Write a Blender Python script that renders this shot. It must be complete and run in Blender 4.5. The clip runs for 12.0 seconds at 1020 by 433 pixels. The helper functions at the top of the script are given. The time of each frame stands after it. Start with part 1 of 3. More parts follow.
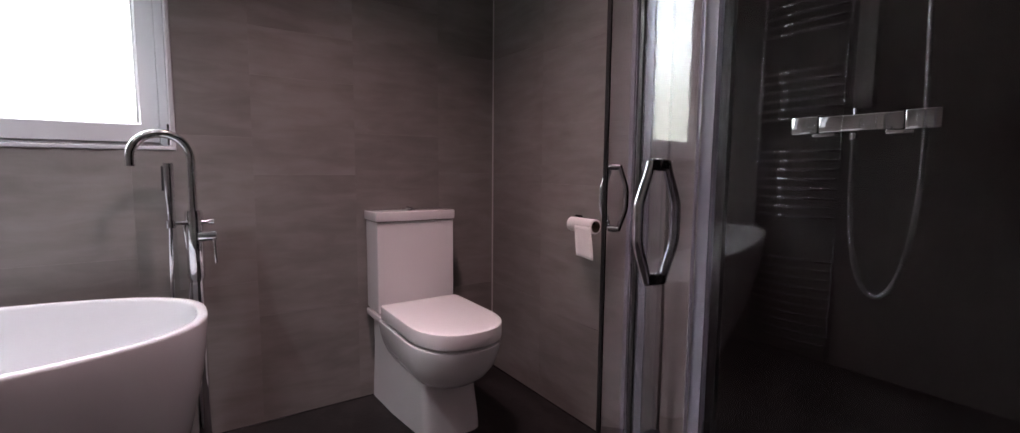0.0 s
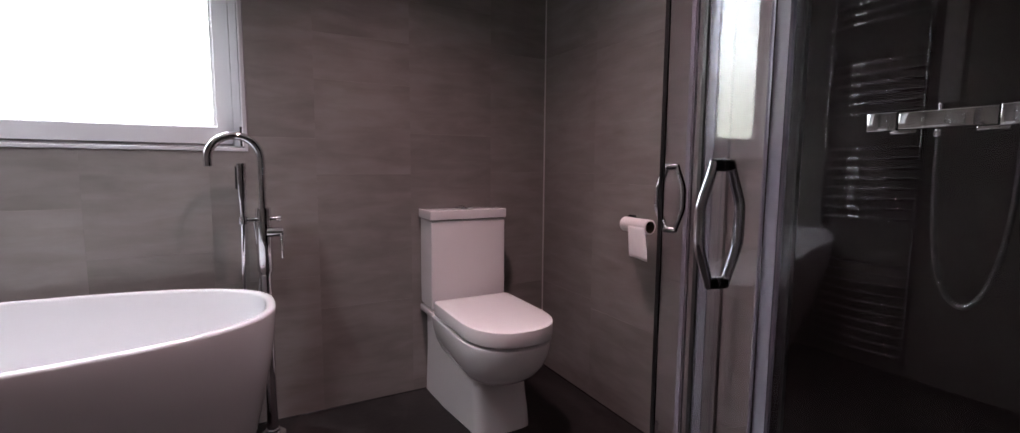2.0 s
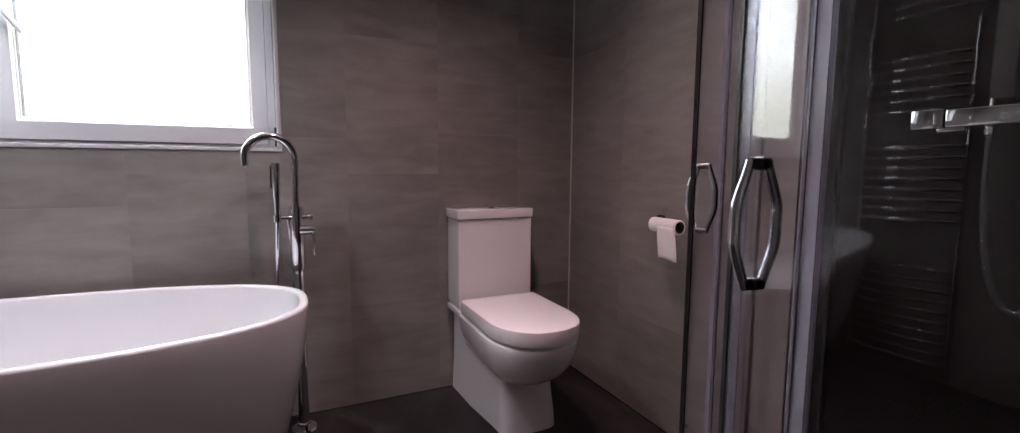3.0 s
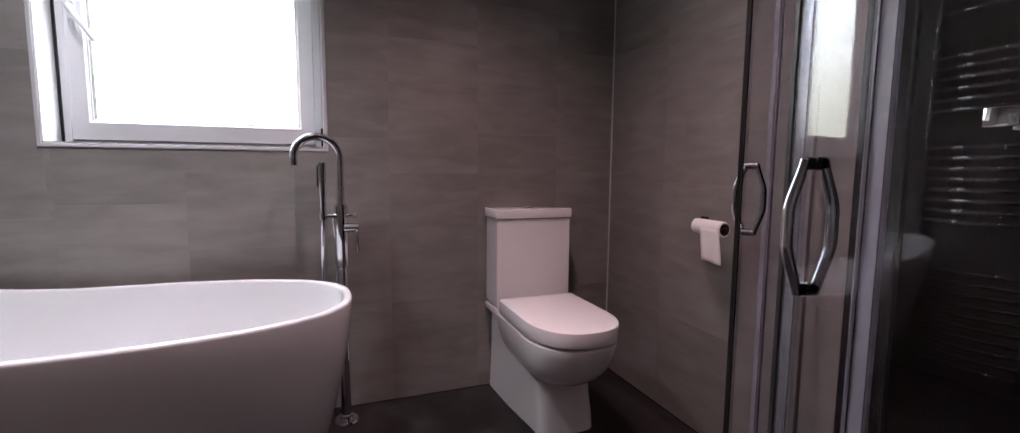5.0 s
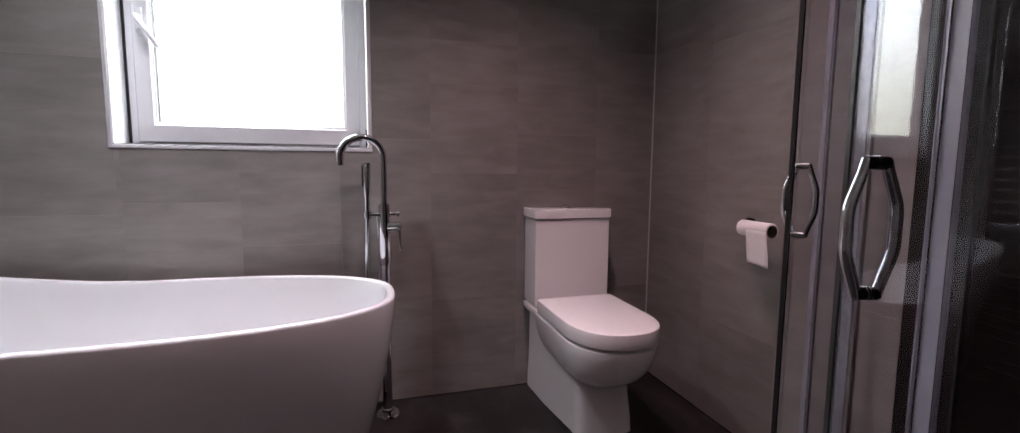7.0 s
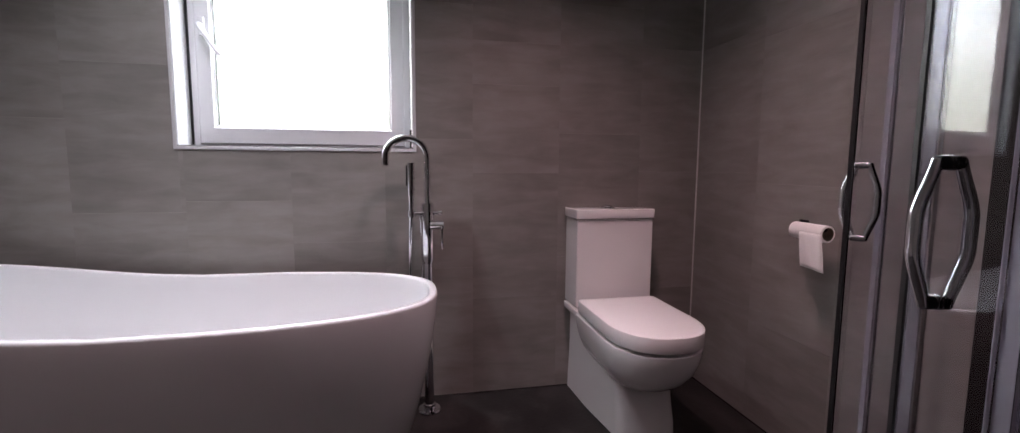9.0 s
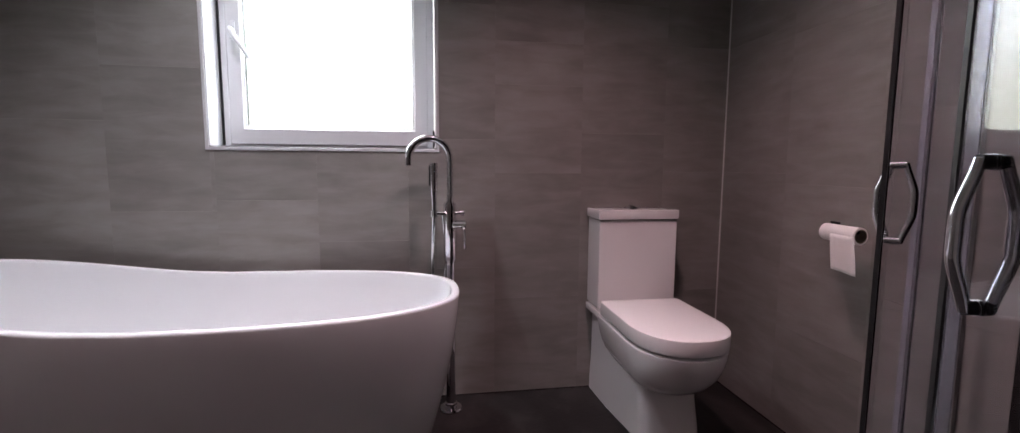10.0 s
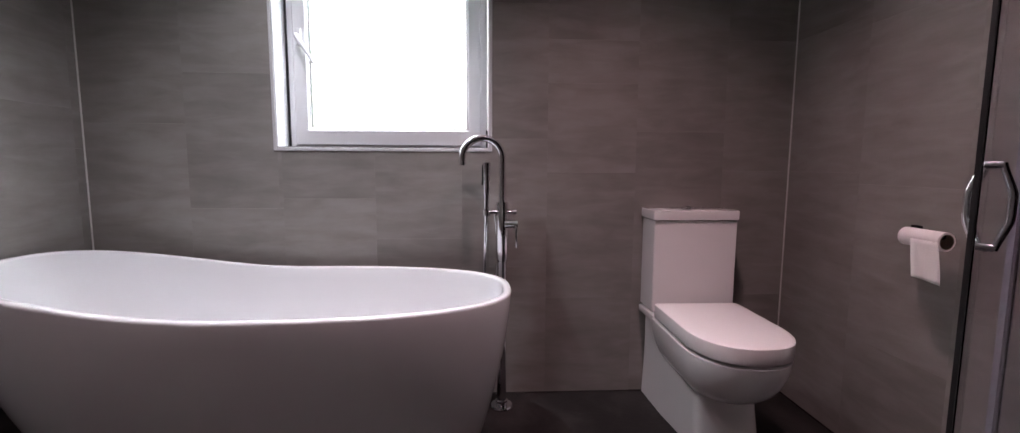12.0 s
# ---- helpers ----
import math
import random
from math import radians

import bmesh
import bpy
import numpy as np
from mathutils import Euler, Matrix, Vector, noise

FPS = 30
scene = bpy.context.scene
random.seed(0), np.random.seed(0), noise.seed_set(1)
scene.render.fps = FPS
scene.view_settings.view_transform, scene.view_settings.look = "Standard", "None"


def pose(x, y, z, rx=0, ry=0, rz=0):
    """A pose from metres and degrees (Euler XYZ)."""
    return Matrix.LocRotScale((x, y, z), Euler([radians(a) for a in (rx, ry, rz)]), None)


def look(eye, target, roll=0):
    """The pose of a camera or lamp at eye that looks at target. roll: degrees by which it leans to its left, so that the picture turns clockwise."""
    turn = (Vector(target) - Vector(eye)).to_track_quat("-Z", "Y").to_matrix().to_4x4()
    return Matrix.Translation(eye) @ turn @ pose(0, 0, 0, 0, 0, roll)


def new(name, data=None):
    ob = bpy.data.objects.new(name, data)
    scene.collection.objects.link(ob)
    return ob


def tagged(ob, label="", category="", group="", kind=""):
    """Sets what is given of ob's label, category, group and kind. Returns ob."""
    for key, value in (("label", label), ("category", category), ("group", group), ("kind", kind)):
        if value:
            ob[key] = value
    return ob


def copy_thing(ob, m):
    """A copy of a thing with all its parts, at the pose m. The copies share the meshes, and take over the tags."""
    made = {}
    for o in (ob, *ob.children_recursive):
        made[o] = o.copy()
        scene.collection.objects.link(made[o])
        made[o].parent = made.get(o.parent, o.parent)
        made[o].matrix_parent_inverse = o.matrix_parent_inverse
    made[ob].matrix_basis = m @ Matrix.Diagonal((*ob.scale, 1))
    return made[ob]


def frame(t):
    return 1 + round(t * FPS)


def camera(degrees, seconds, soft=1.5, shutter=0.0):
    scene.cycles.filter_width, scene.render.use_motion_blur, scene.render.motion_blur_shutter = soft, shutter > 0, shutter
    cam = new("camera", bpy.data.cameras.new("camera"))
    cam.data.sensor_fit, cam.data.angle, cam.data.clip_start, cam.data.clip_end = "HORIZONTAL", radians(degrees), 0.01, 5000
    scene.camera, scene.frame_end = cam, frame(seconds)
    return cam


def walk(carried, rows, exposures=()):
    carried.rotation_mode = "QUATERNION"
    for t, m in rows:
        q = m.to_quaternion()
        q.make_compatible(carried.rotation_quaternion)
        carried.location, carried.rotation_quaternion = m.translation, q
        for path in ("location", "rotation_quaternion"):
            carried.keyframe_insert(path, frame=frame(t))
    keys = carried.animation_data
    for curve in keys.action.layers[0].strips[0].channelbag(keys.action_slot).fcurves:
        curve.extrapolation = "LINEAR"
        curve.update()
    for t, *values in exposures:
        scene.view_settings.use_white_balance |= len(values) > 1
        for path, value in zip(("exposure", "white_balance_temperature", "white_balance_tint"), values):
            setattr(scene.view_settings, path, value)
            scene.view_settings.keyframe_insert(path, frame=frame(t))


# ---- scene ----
cam = camera(93.6, 12.0, soft=1.3)
PATH = [
    (0, (0.176, -1.976, 0.975), (1.285, -0.323, 0.779), 0.5),
    (0.5, (0.173, -1.974, 0.978), (1.247, -0.299, 0.776), 0.3),
    (1, (0.171, -1.974, 0.978), (1.202, -0.272, 0.775), 0.3),
    (1.5, (0.172, -1.97, 0.979), (1.152, -0.239, 0.774), 0.3),
    (2, (0.163, -1.973, 0.978), (1.099, -0.217, 0.774), 0.4),
    (2.5, (0.165, -1.969, 0.978), (1.05, -0.188, 0.772), 0.3),
    (3, (0.155, -1.971, 0.976), (0.998, -0.169, 0.772), 0.4),
    (5, (0.147, -1.968, 0.975), (0.85, -0.107, 0.77), 0.5),
    (5.5, (0.142, -1.969, 0.976), (0.812, -0.096, 0.769), 0.5),
    (6, (0.14, -1.969, 0.976), (0.774, -0.083, 0.77), 0.4),
    (6.5, (0.135, -1.968, 0.975), (0.734, -0.071, 0.768), 0.4),
    (7, (0.128, -1.969, 0.974), (0.694, -0.062, 0.769), 0.5),
    (9, (0.123, -1.968, 0.976), (0.528, -0.02, 0.766), 0.4),
    (9.5, (0.119, -1.968, 0.975), (0.485, -0.013, 0.766), 0.4),
    (10, (0.122, -1.967, 0.975), (0.438, -0.003, 0.766), 0.4),
    (10.5, (0.12, -1.967, 0.975), (0.388, 0.004, 0.765), 0.4),
    (11, (0.112, -1.964, 0.976), (0.336, 0.012, 0.764), 0.4),
    (11.5, (0.118, -1.966, 0.978), (0.28, 0.016, 0.763), 0.4),
    (12, (0.115, -1.966, 0.979), (0.223, 0.019, 0.762), 0.3),
]
walk(cam, [(t, look(eye, target, roll)) for t, eye, target, roll in PATH])

# ---- world, daylight and exposure ----
scene.view_settings.exposure = 0.0
world = bpy.data.worlds.new("world")
scene.world = world
world.use_nodes = True
wn = world.node_tree
sky = wn.nodes.new("ShaderNodeTexSky")
sky.sky_type, sky.sun_disc, sky.sun_elevation, sky.sun_rotation = "NISHITA", False, radians(35), radians(140)
wn.links.new(sky.outputs[0], wn.nodes["Background"].inputs[0])
wn.nodes["Background"].inputs[1].default_value = 0.08

# room plan: back wall at y = 0, side walls, ceiling
XL, XR, YS, H = -1.437, 1.40, -3.30, 2.35
SX_WALL, SHY = 0.66, -2.36                     # end wall of the shower recess
WALL = 0.14
WX0, WX1, WZ0, WZ1 = -0.705, 0.135, 1.045, 2.05   # window opening
SC, SR = (1.395, -1.695), 0.695                        # shower quadrant: centre and radius

# downlights: place on the ceiling, power, warm or cool lamp, beam
WARM, COOL = (1.0, 0.655, 0.71), (0.94, 0.91, 1.0)
SPOTS = [(-0.52, -0.52, 122, COOL, 104), (0.56, -0.86, 98, WARM, 113), (-0.98, -1.40, 30, WARM, 125), (0.20, -1.50, 12, WARM, 125), (-1.00, -2.80, 10, WARM, 125), (0.40, -2.80, 12, WARM, 125)]
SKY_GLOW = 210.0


# ---- materials ----
def mat(name, colour=(0.5, 0.5, 0.5), rough=0.5, metal=0.0, **inputs):
    m = bpy.data.materials.new(name)
    m.use_nodes = True
    b = m.node_tree.nodes["Principled BSDF"]
    b.inputs["Base Color"].default_value = (*colour, 1)
    b.inputs["Roughness"].default_value = rough
    b.inputs["Metallic"].default_value = metal
    for k, v in inputs.items():
        b.inputs[k.replace("_", " ")].default_value = v
    return m


def N(m, kind, **props):
    n = m.node_tree.nodes.new(kind)
    for k, v in props.items():
        n.inputs[k.replace("_", " ")].default_value = v
    return n


def L(m, a, b):
    m.node_tree.links.new(a, b)


def ramp(m, source, stops):
    r = m.node_tree.nodes.new("ShaderNodeValToRGB")
    e = r.color_ramp.elements
    while len(e) < len(stops):
        e.new(0.5)
    for el, (p, c) in zip(e, stops):
        el.position, el.color = p, (*c, 1)
    L(m, source, r.inputs[0])
    return r.outputs[0]


def coords(m, scale=(1, 1, 1), shift=True):
    """World-size coordinates of the piece, shifted for each object so that no two pieces repeat."""
    tc = m.node_tree.nodes.new("ShaderNodeTexCoord")
    mp = m.node_tree.nodes.new("ShaderNodeMapping")
    mp.inputs["Scale"].default_value = scale
    L(m, tc.outputs["Object"], mp.inputs["Vector"])
    if shift:
        info = m.node_tree.nodes.new("ShaderNodeObjectInfo")
        v = N(m, "ShaderNodeVectorMath")
        v.operation = "SCALE"
        v.inputs[0].default_value = (37.0, 53.0, 71.0)
        L(m, info.outputs["Random"], v.inputs["Scale"])
        L(m, v.outputs[0], mp.inputs["Location"])
    return mp.outputs[0]


def bsdf(m):
    return m.node_tree.nodes["Principled BSDF"]


def bump(m, height, strength, distance=0.002):
    b = N(m, "ShaderNodeBump", Strength=strength, Distance=distance)
    L(m, height, b.inputs["Height"])
    L(m, b.outputs[0], bsdf(m).inputs["Normal"])


def tile_material(name, dark, mid, light, streak, rough=0.42, depth=0.25):
    """Concrete-look tile: fine drawn streaks, soft clouds, a little tone of its own for each tile."""
    m = mat(name, mid, rough)
    c1, c2, c3 = coords(m, streak), coords(m, (3.0, 3.0, 3.0)), coords(m, (60, 60, 60))
    n1 = N(m, "ShaderNodeTexNoise", Scale=1.0, Detail=7.0, Roughness=0.56, Distortion=0.4)
    n2 = N(m, "ShaderNodeTexNoise", Scale=1.0, Detail=4.0, Roughness=0.55)
    n3 = N(m, "ShaderNodeTexNoise", Scale=1.0, Detail=2.0)
    for c, n in ((c1, n1), (c2, n2), (c3, n3)):
        L(m, c, n.inputs["Vector"])
    mix = N(m, "ShaderNodeMath")
    mix.operation = "MULTIPLY_ADD"
    L(m, n1.outputs[0], mix.inputs[0])
    mix.inputs[1].default_value = 0.55
    half = N(m, "ShaderNodeMath")
    half.operation = "MULTIPLY"
    half.inputs[1].default_value = 0.45
    L(m, n2.outputs[0], half.inputs[0])
    L(m, half.outputs[0], mix.inputs[2])
    col = ramp(m, mix.outputs[0], [(0.36, dark), (0.5, mid), (0.64, light)])
    info = m.node_tree.nodes.new("ShaderNodeObjectInfo")
    hsv = N(m, "ShaderNodeHueSaturation")
    mr = N(m, "ShaderNodeMapRange")
    mr.inputs["To Min"].default_value, mr.inputs["To Max"].default_value = 0.93, 1.06
    L(m, info.outputs["Random"], mr.inputs["Value"])
    L(m, mr.outputs[0], hsv.inputs["Value"])
    L(m, col, hsv.inputs["Color"])
    L(m, hsv.outputs[0], bsdf(m).inputs["Base Color"])
    rr = N(m, "ShaderNodeMapRange")
    rr.inputs["To Min"].default_value, rr.inputs["To Max"].default_value = rough - 0.1, rough + 0.14
    L(m, n2.outputs[0], rr.inputs["Value"])
    L(m, rr.outputs[0], bsdf(m).inputs["Roughness"])
    add = N(m, "ShaderNodeMath")
    L(m, n1.outputs[0], add.inputs[0])
    L(m, n3.outputs[0], add.inputs[1])
    bump(m, add.outputs[0], depth, 0.0015)
    return m


M_TILE = tile_material("wall_tile", (0.184, 0.169, 0.158), (0.225, 0.209, 0.197), (0.271, 0.254, 0.241), (4.5, 4.5, 20.0))
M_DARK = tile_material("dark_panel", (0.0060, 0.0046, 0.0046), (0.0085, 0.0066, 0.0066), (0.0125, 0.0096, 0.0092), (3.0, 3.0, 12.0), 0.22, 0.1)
M_FLOOR = tile_material("floor_tile", (0.0062, 0.0056, 0.0056), (0.014, 0.0128, 0.0125), (0.042, 0.0385, 0.0375), (6.0, 3.5, 6.0), 0.50, 0.45)
M_GROUT = mat("grout", (0.36, 0.33, 0.31), 0.8)
M_GROUT_DARK = mat("grout_dark", (0.03, 0.028, 0.028), 0.8)
M_PLASTER = mat("ceiling_paint", (0.80, 0.79, 0.78), 0.75)
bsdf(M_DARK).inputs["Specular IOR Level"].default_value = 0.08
bsdf(M_FLOOR).inputs["Specular IOR Level"].default_value = 0.30
c = coords(M_PLASTER, (14, 14, 14))
n = N(M_PLASTER, "ShaderNodeTexNoise", Scale=1.0, Detail=5.0)
L(M_PLASTER, c, n.inputs["Vector"])
bump(M_PLASTER, n.outputs[0], 0.15)
M_CERAMIC = mat("glazed_ceramic", (0.80, 0.78, 0.78), 0.09, Coat_Weight=0.4, Coat_Roughness=0.03)
M_SEAT = mat("seat_plastic", (0.80, 0.78, 0.78), 0.22)
M_BATH = mat("bath_acrylic", (0.75, 0.76, 0.775), 0.09, Coat_Weight=0.4, Coat_Roughness=0.02)
for m, amount in ((M_CERAMIC, 0.015), (M_SEAT, 0.01), (M_BATH, 0.02)):
    c = coords(m, (9, 9, 9))
    n = N(m, "ShaderNodeTexNoise", Scale=1.0, Detail=3.0)
    L(m, c, n.inputs["Vector"])
    bump(m, n.outputs[0], amount, 0.004)
M_CHROME = mat("chrome", (0.78, 0.78, 0.80), 0.06, 1.0)
c = coords(M_CHROME, (20, 20, 20))
n = N(M_CHROME, "ShaderNodeTexNoise", Scale=1.0, Detail=4.0)
L(M_CHROME, c, n.inputs["Vector"])
r = N(M_CHROME, "ShaderNodeMapRange")
r.inputs["To Min"].default_value, r.inputs["To Max"].default_value = 0.03, 0.14
L(M_CHROME, n.outputs[0], r.inputs["Value"])
L(M_CHROME, r.outputs[0], bsdf(M_CHROME).inputs["Roughness"])
# valve chrome, dimmed in its colour for the dark shower it reflects
M_VALVE = mat("dimmed_chrome", (0.58, 0.565, 0.55), 0.04, 1.0)
M_POLISHED = mat("polished_chrome", (0.80, 0.80, 0.82), 0.05, 1.0)
# riser chrome with its dark reflections put into the colour
M_RISER = mat("darkened_chrome", (0.15, 0.145, 0.145), 0.12, 1.0)
M_DARKCHROME = mat("dark_chrome", (0.06, 0.06, 0.065), 0.2, 1.0)
M_ALU = mat("satin_aluminium", (0.10, 0.10, 0.13), 0.38, 1.0)
M_UPVC = mat("white_upvc", (0.86, 0.86, 0.89), 0.30)
M_TRIM = mat("white_trim", (0.70, 0.68, 0.66), 0.35)
M_GREYTRIM = mat("grey_trim", (0.52, 0.51, 0.53), 0.5)
M_GASKET = mat("black_gasket", (0.012, 0.012, 0.013), 0.5)
M_PAPER = mat("toilet_paper", (0.82, 0.79, 0.78), 0.9)
c = coords(M_PAPER, (260, 260, 260))
n = N(M_PAPER, "ShaderNodeTexVoronoi", Scale=1.0)
L(M_PAPER, c, n.inputs["Vector"])
bump(M_PAPER, n.outputs[0], 0.3, 0.001)
M_CARD = mat("cardboard_core", (0.16, 0.12, 0.09), 0.9)
M_SEAL = mat("clear_seal", (0.64, 0.63, 0.74), 0.25, Transmission_Weight=0.70, IOR=1.2)
M_CLEAR = mat("clear_strip", (0.70, 0.70, 0.80), 0.15, Transmission_Weight=0.92, IOR=1.25)
# tray is out of view; dark so it bounces little light up the shower
M_TRAY = mat("shower_tray", (0.03, 0.029, 0.029), 0.5)


def glass_material(name, tint, rough=0.0, wave=0.0):
    m = bpy.data.materials.new(name)
    m.use_nodes = True
    m.node_tree.nodes.clear()
    out = N(m, "ShaderNodeOutputMaterial")
    g = N(m, "ShaderNodeBsdfPrincipled", Roughness=rough, IOR=1.52, Transmission_Weight=1.0)
    g.name = "Principled BSDF"
    g.inputs["Base Color"].default_value = (*tint, 1)
    L(m, g.outputs[0], out.inputs[0])
    if wave:
        n1 = N(m, "ShaderNodeTexNoise", Scale=22.0, Detail=2.0, Distortion=1.2)
        tc = m.node_tree.nodes.new("ShaderNodeTexCoord")
        L(m, tc.outputs["Object"], n1.inputs["Vector"])
        bump(m, n1.outputs[0], wave, 0.01)
    return m


M_GLASS = glass_material("clear_glass", (0.91, 0.925, 0.95))
M_OBSCURE = glass_material("obscure_glass", (0.95, 0.97, 0.97), 0.12, 0.8)

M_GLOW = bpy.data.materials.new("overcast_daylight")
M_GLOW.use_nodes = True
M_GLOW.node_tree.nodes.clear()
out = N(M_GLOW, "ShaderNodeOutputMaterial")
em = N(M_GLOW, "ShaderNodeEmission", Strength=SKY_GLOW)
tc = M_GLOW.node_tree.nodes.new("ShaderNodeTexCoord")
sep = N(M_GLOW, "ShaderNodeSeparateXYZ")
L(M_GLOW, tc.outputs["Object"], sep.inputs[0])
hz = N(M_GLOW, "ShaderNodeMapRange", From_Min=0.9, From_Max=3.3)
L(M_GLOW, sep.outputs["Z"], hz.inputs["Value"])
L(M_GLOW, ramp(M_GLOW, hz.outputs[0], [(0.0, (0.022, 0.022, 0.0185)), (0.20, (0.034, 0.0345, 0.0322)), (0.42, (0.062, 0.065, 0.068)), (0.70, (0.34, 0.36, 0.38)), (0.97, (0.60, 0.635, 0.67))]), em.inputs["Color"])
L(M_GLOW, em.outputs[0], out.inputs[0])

M_LAMP = bpy.data.materials.new("lamp_glow")
M_LAMP.use_nodes = True
M_LAMP.node_tree.nodes.clear()
out = N(M_LAMP, "ShaderNodeOutputMaterial")
em = N(M_LAMP, "ShaderNodeEmission", Strength=420.0)
em.inputs["Color"].default_value = (1.0, 0.82, 0.80, 1)
L(M_LAMP, em.outputs[0], out.inputs[0])


# ---- mesh helpers ----
def to_mesh(name, bm, material, smooth=True):
    me = bpy.data.meshes.new(name)
    bmesh.ops.recalc_face_normals(bm, faces=bm.faces)
    bm.to_mesh(me)
    bm.free()
    me.materials.append(material)
    if smooth:
        me.shade_smooth()
        me.set_sharp_from_angle(angle=radians(35))
    return me


def part(name, bm, material, parent=None, label="", smooth=True):
    ob = new(name, to_mesh(name, bm, material, smooth))
    if parent:
        ob.parent = parent
    return tagged(ob, label)


def thing(name, label, category, group="", kind="", at=(0, 0, 0)):
    ob = new(name)
    ob.location = at
    ob.empty_display_size = 0.1
    return tagged(ob, label, category, group, kind)


def box(x0, x1, y0, y1, z0, z1, bevel=0.0, seg=2, bm=None):
    own = bmesh.new()
    bmesh.ops.create_cube(own, size=1)
    for v in own.verts:
        v.co = Vector(((x0 + x1) / 2 + v.co.x * (x1 - x0), (y0 + y1) / 2 + v.co.y * (y1 - y0), (z0 + z1) / 2 + v.co.z * (z1 - z0)))
    if bevel:
        bmesh.ops.bevel(own, geom=own.edges[:], offset=bevel, segments=seg, affect="EDGES", profile=0.6)
    if bm is None:
        return own
    me = bpy.data.meshes.new("join")
    own.to_mesh(me)
    own.free()
    bm.from_mesh(me)
    bpy.data.meshes.remove(me)
    return bm


def loft(rings, cap0=True, cap1=True, bm=None, closed=True):
    bm = bm or bmesh.new()
    rows = [[bm.verts.new(p) for p in ring] for ring in rings]
    k = len(rows[0])
    for a, b in zip(rows, rows[1:]):
        for i in range(k if closed else k - 1):
            j = (i + 1) % k
            bm.faces.new((a[i], a[j], b[j], b[i]))
    if cap0:
        bm.faces.new(rows[0][::-1])
    if cap1:
        bm.faces.new(rows[-1])
    return bm


def tube(points, radius, sides=14, bm=None, ends=True):
    """A round bar along points; radius is a number or one for each point."""
    pts = [Vector(p) for p in points]
    rad = radius if isinstance(radius, (list, tuple)) else [radius] * len(pts)
    rings, up = [], None
    for i, p in enumerate(pts):
        d = (pts[min(i + 1, len(pts) - 1)] - pts[max(i - 1, 0)]).normalized()
        if up is None:
            up = d.orthogonal().normalized()
        up = (up - d * up.dot(d)).normalized()
        side = d.cross(up)
        rings.append([p + (up * math.cos(a) + side * math.sin(a)) * rad[i] for a in (2 * math.pi * k / sides for k in range(sides))])
    return loft(rings, ends, ends, bm)


def turned(profile, centre=(0, 0, 0), sides=32, bm=None):
    """A turned form about the z axis from (radius, height) pairs."""
    cx, cy, cz = centre
    rings = [[(cx + r * math.cos(a), cy + r * math.sin(a), cz + z) for a in (2 * math.pi * k / sides for k in range(sides))] for r, z in profile]
    return loft(rings, True, True, bm)


def arc(c, r, a0, a1, n, plane="xz"):
    res = []
    for i in range(n + 1):
        a = radians(a0 + (a1 - a0) * i / n)
        u, v = r * math.cos(a), r * math.sin(a)
        res.append(Vector(c) + (Vector((u, 0, v)) if plane == "xz" else Vector((u, v, 0)) if plane == "xy" else Vector((0, u, v))))
    return res


def smoothstep(t):
    t = min(max(t, 0.0), 1.0)
    return t * t * (3 - 2 * t)


# ---- floor, walls, ceiling ----
floor = part("floor", box(XL - WALL, XR + WALL, YS - WALL, WALL, -0.12, 0.0), M_FLOOR)
tagged(floor, "dark slate-look bathroom floor", "floor", kind="structure")
ceiling = part("ceiling", box(XL - WALL, XR + WALL, YS - WALL, WALL, H, H + 0.1), M_PLASTER)
tagged(ceiling, "plain white painted ceiling", "ceiling", kind="structure")


def wall(name, bm, label, material=M_GROUT):
    return tagged(part(name, bm, material, smooth=False), label, "wall", kind="structure")


bm = bmesh.new()
T = 0.0016   # tile thickness in front of the wall
for x0, x1, z0, z1 in ((XL - WALL, WX0, 0, H), (WX1, XR + WALL, 0, H), (WX0, WX1, 0, WZ0), (WX0, WX1, WZ1, H)):
    box(x0, x1, T, T + 0.26, z0, z1, bm=bm)
bmesh.ops.remove_doubles(bm, verts=bm.verts, dist=1e-5)
wall_north = wall("wall_north", bm, "brown-grey concrete-look tiled wall with a window")
wall_east = wall("wall_east", box(XR + T, XR + WALL, YS - WALL, T, 0, H), "brown-grey concrete-look tiled wall beside the toilet")
wall_west = wall("wall_west", box(XL - WALL, XL - T, YS - WALL, T, 0, H), "brown-grey concrete-look tiled wall at the head of the bath")
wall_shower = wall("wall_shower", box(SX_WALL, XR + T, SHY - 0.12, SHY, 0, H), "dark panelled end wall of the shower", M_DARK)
wall_south = wall("wall_south", box(XL - T, XR + T, YS - WALL, YS, 0, H), "plain brown-grey tiled wall behind the viewer", M_TILE)
for name, x, dx in (("trim_1", XR - 0.0045, 0.0045), ("trim_2", XL, 0.0045)):
    tagged(part(name, box(x, x + dx, -0.0045, 0.0, 0.0, H, 0.001), M_TRIM), "thin white corner trim strip", "trim", kind="structure")

M_SILICONE = mat("silicone", (0.03, 0.029, 0.028), 0.10)
for name, p, q in (("sealant_bead_1", (XL, -0.003, 0.002), (XR, -0.003, 0.002)), ("sealant_bead_2", (XR - 0.003, -0.008, 0.002), (XR - 0.003, -1.0, 0.002)), ("sealant_bead_3", (XL + 0.003, -0.008, 0.002), (XL + 0.003, YS, 0.002))):
    tagged(part(name, tube([p, q], 0.003, 10), M_SILICONE), "clear glossy sealant bead along the floor", "trim", kind="structure")

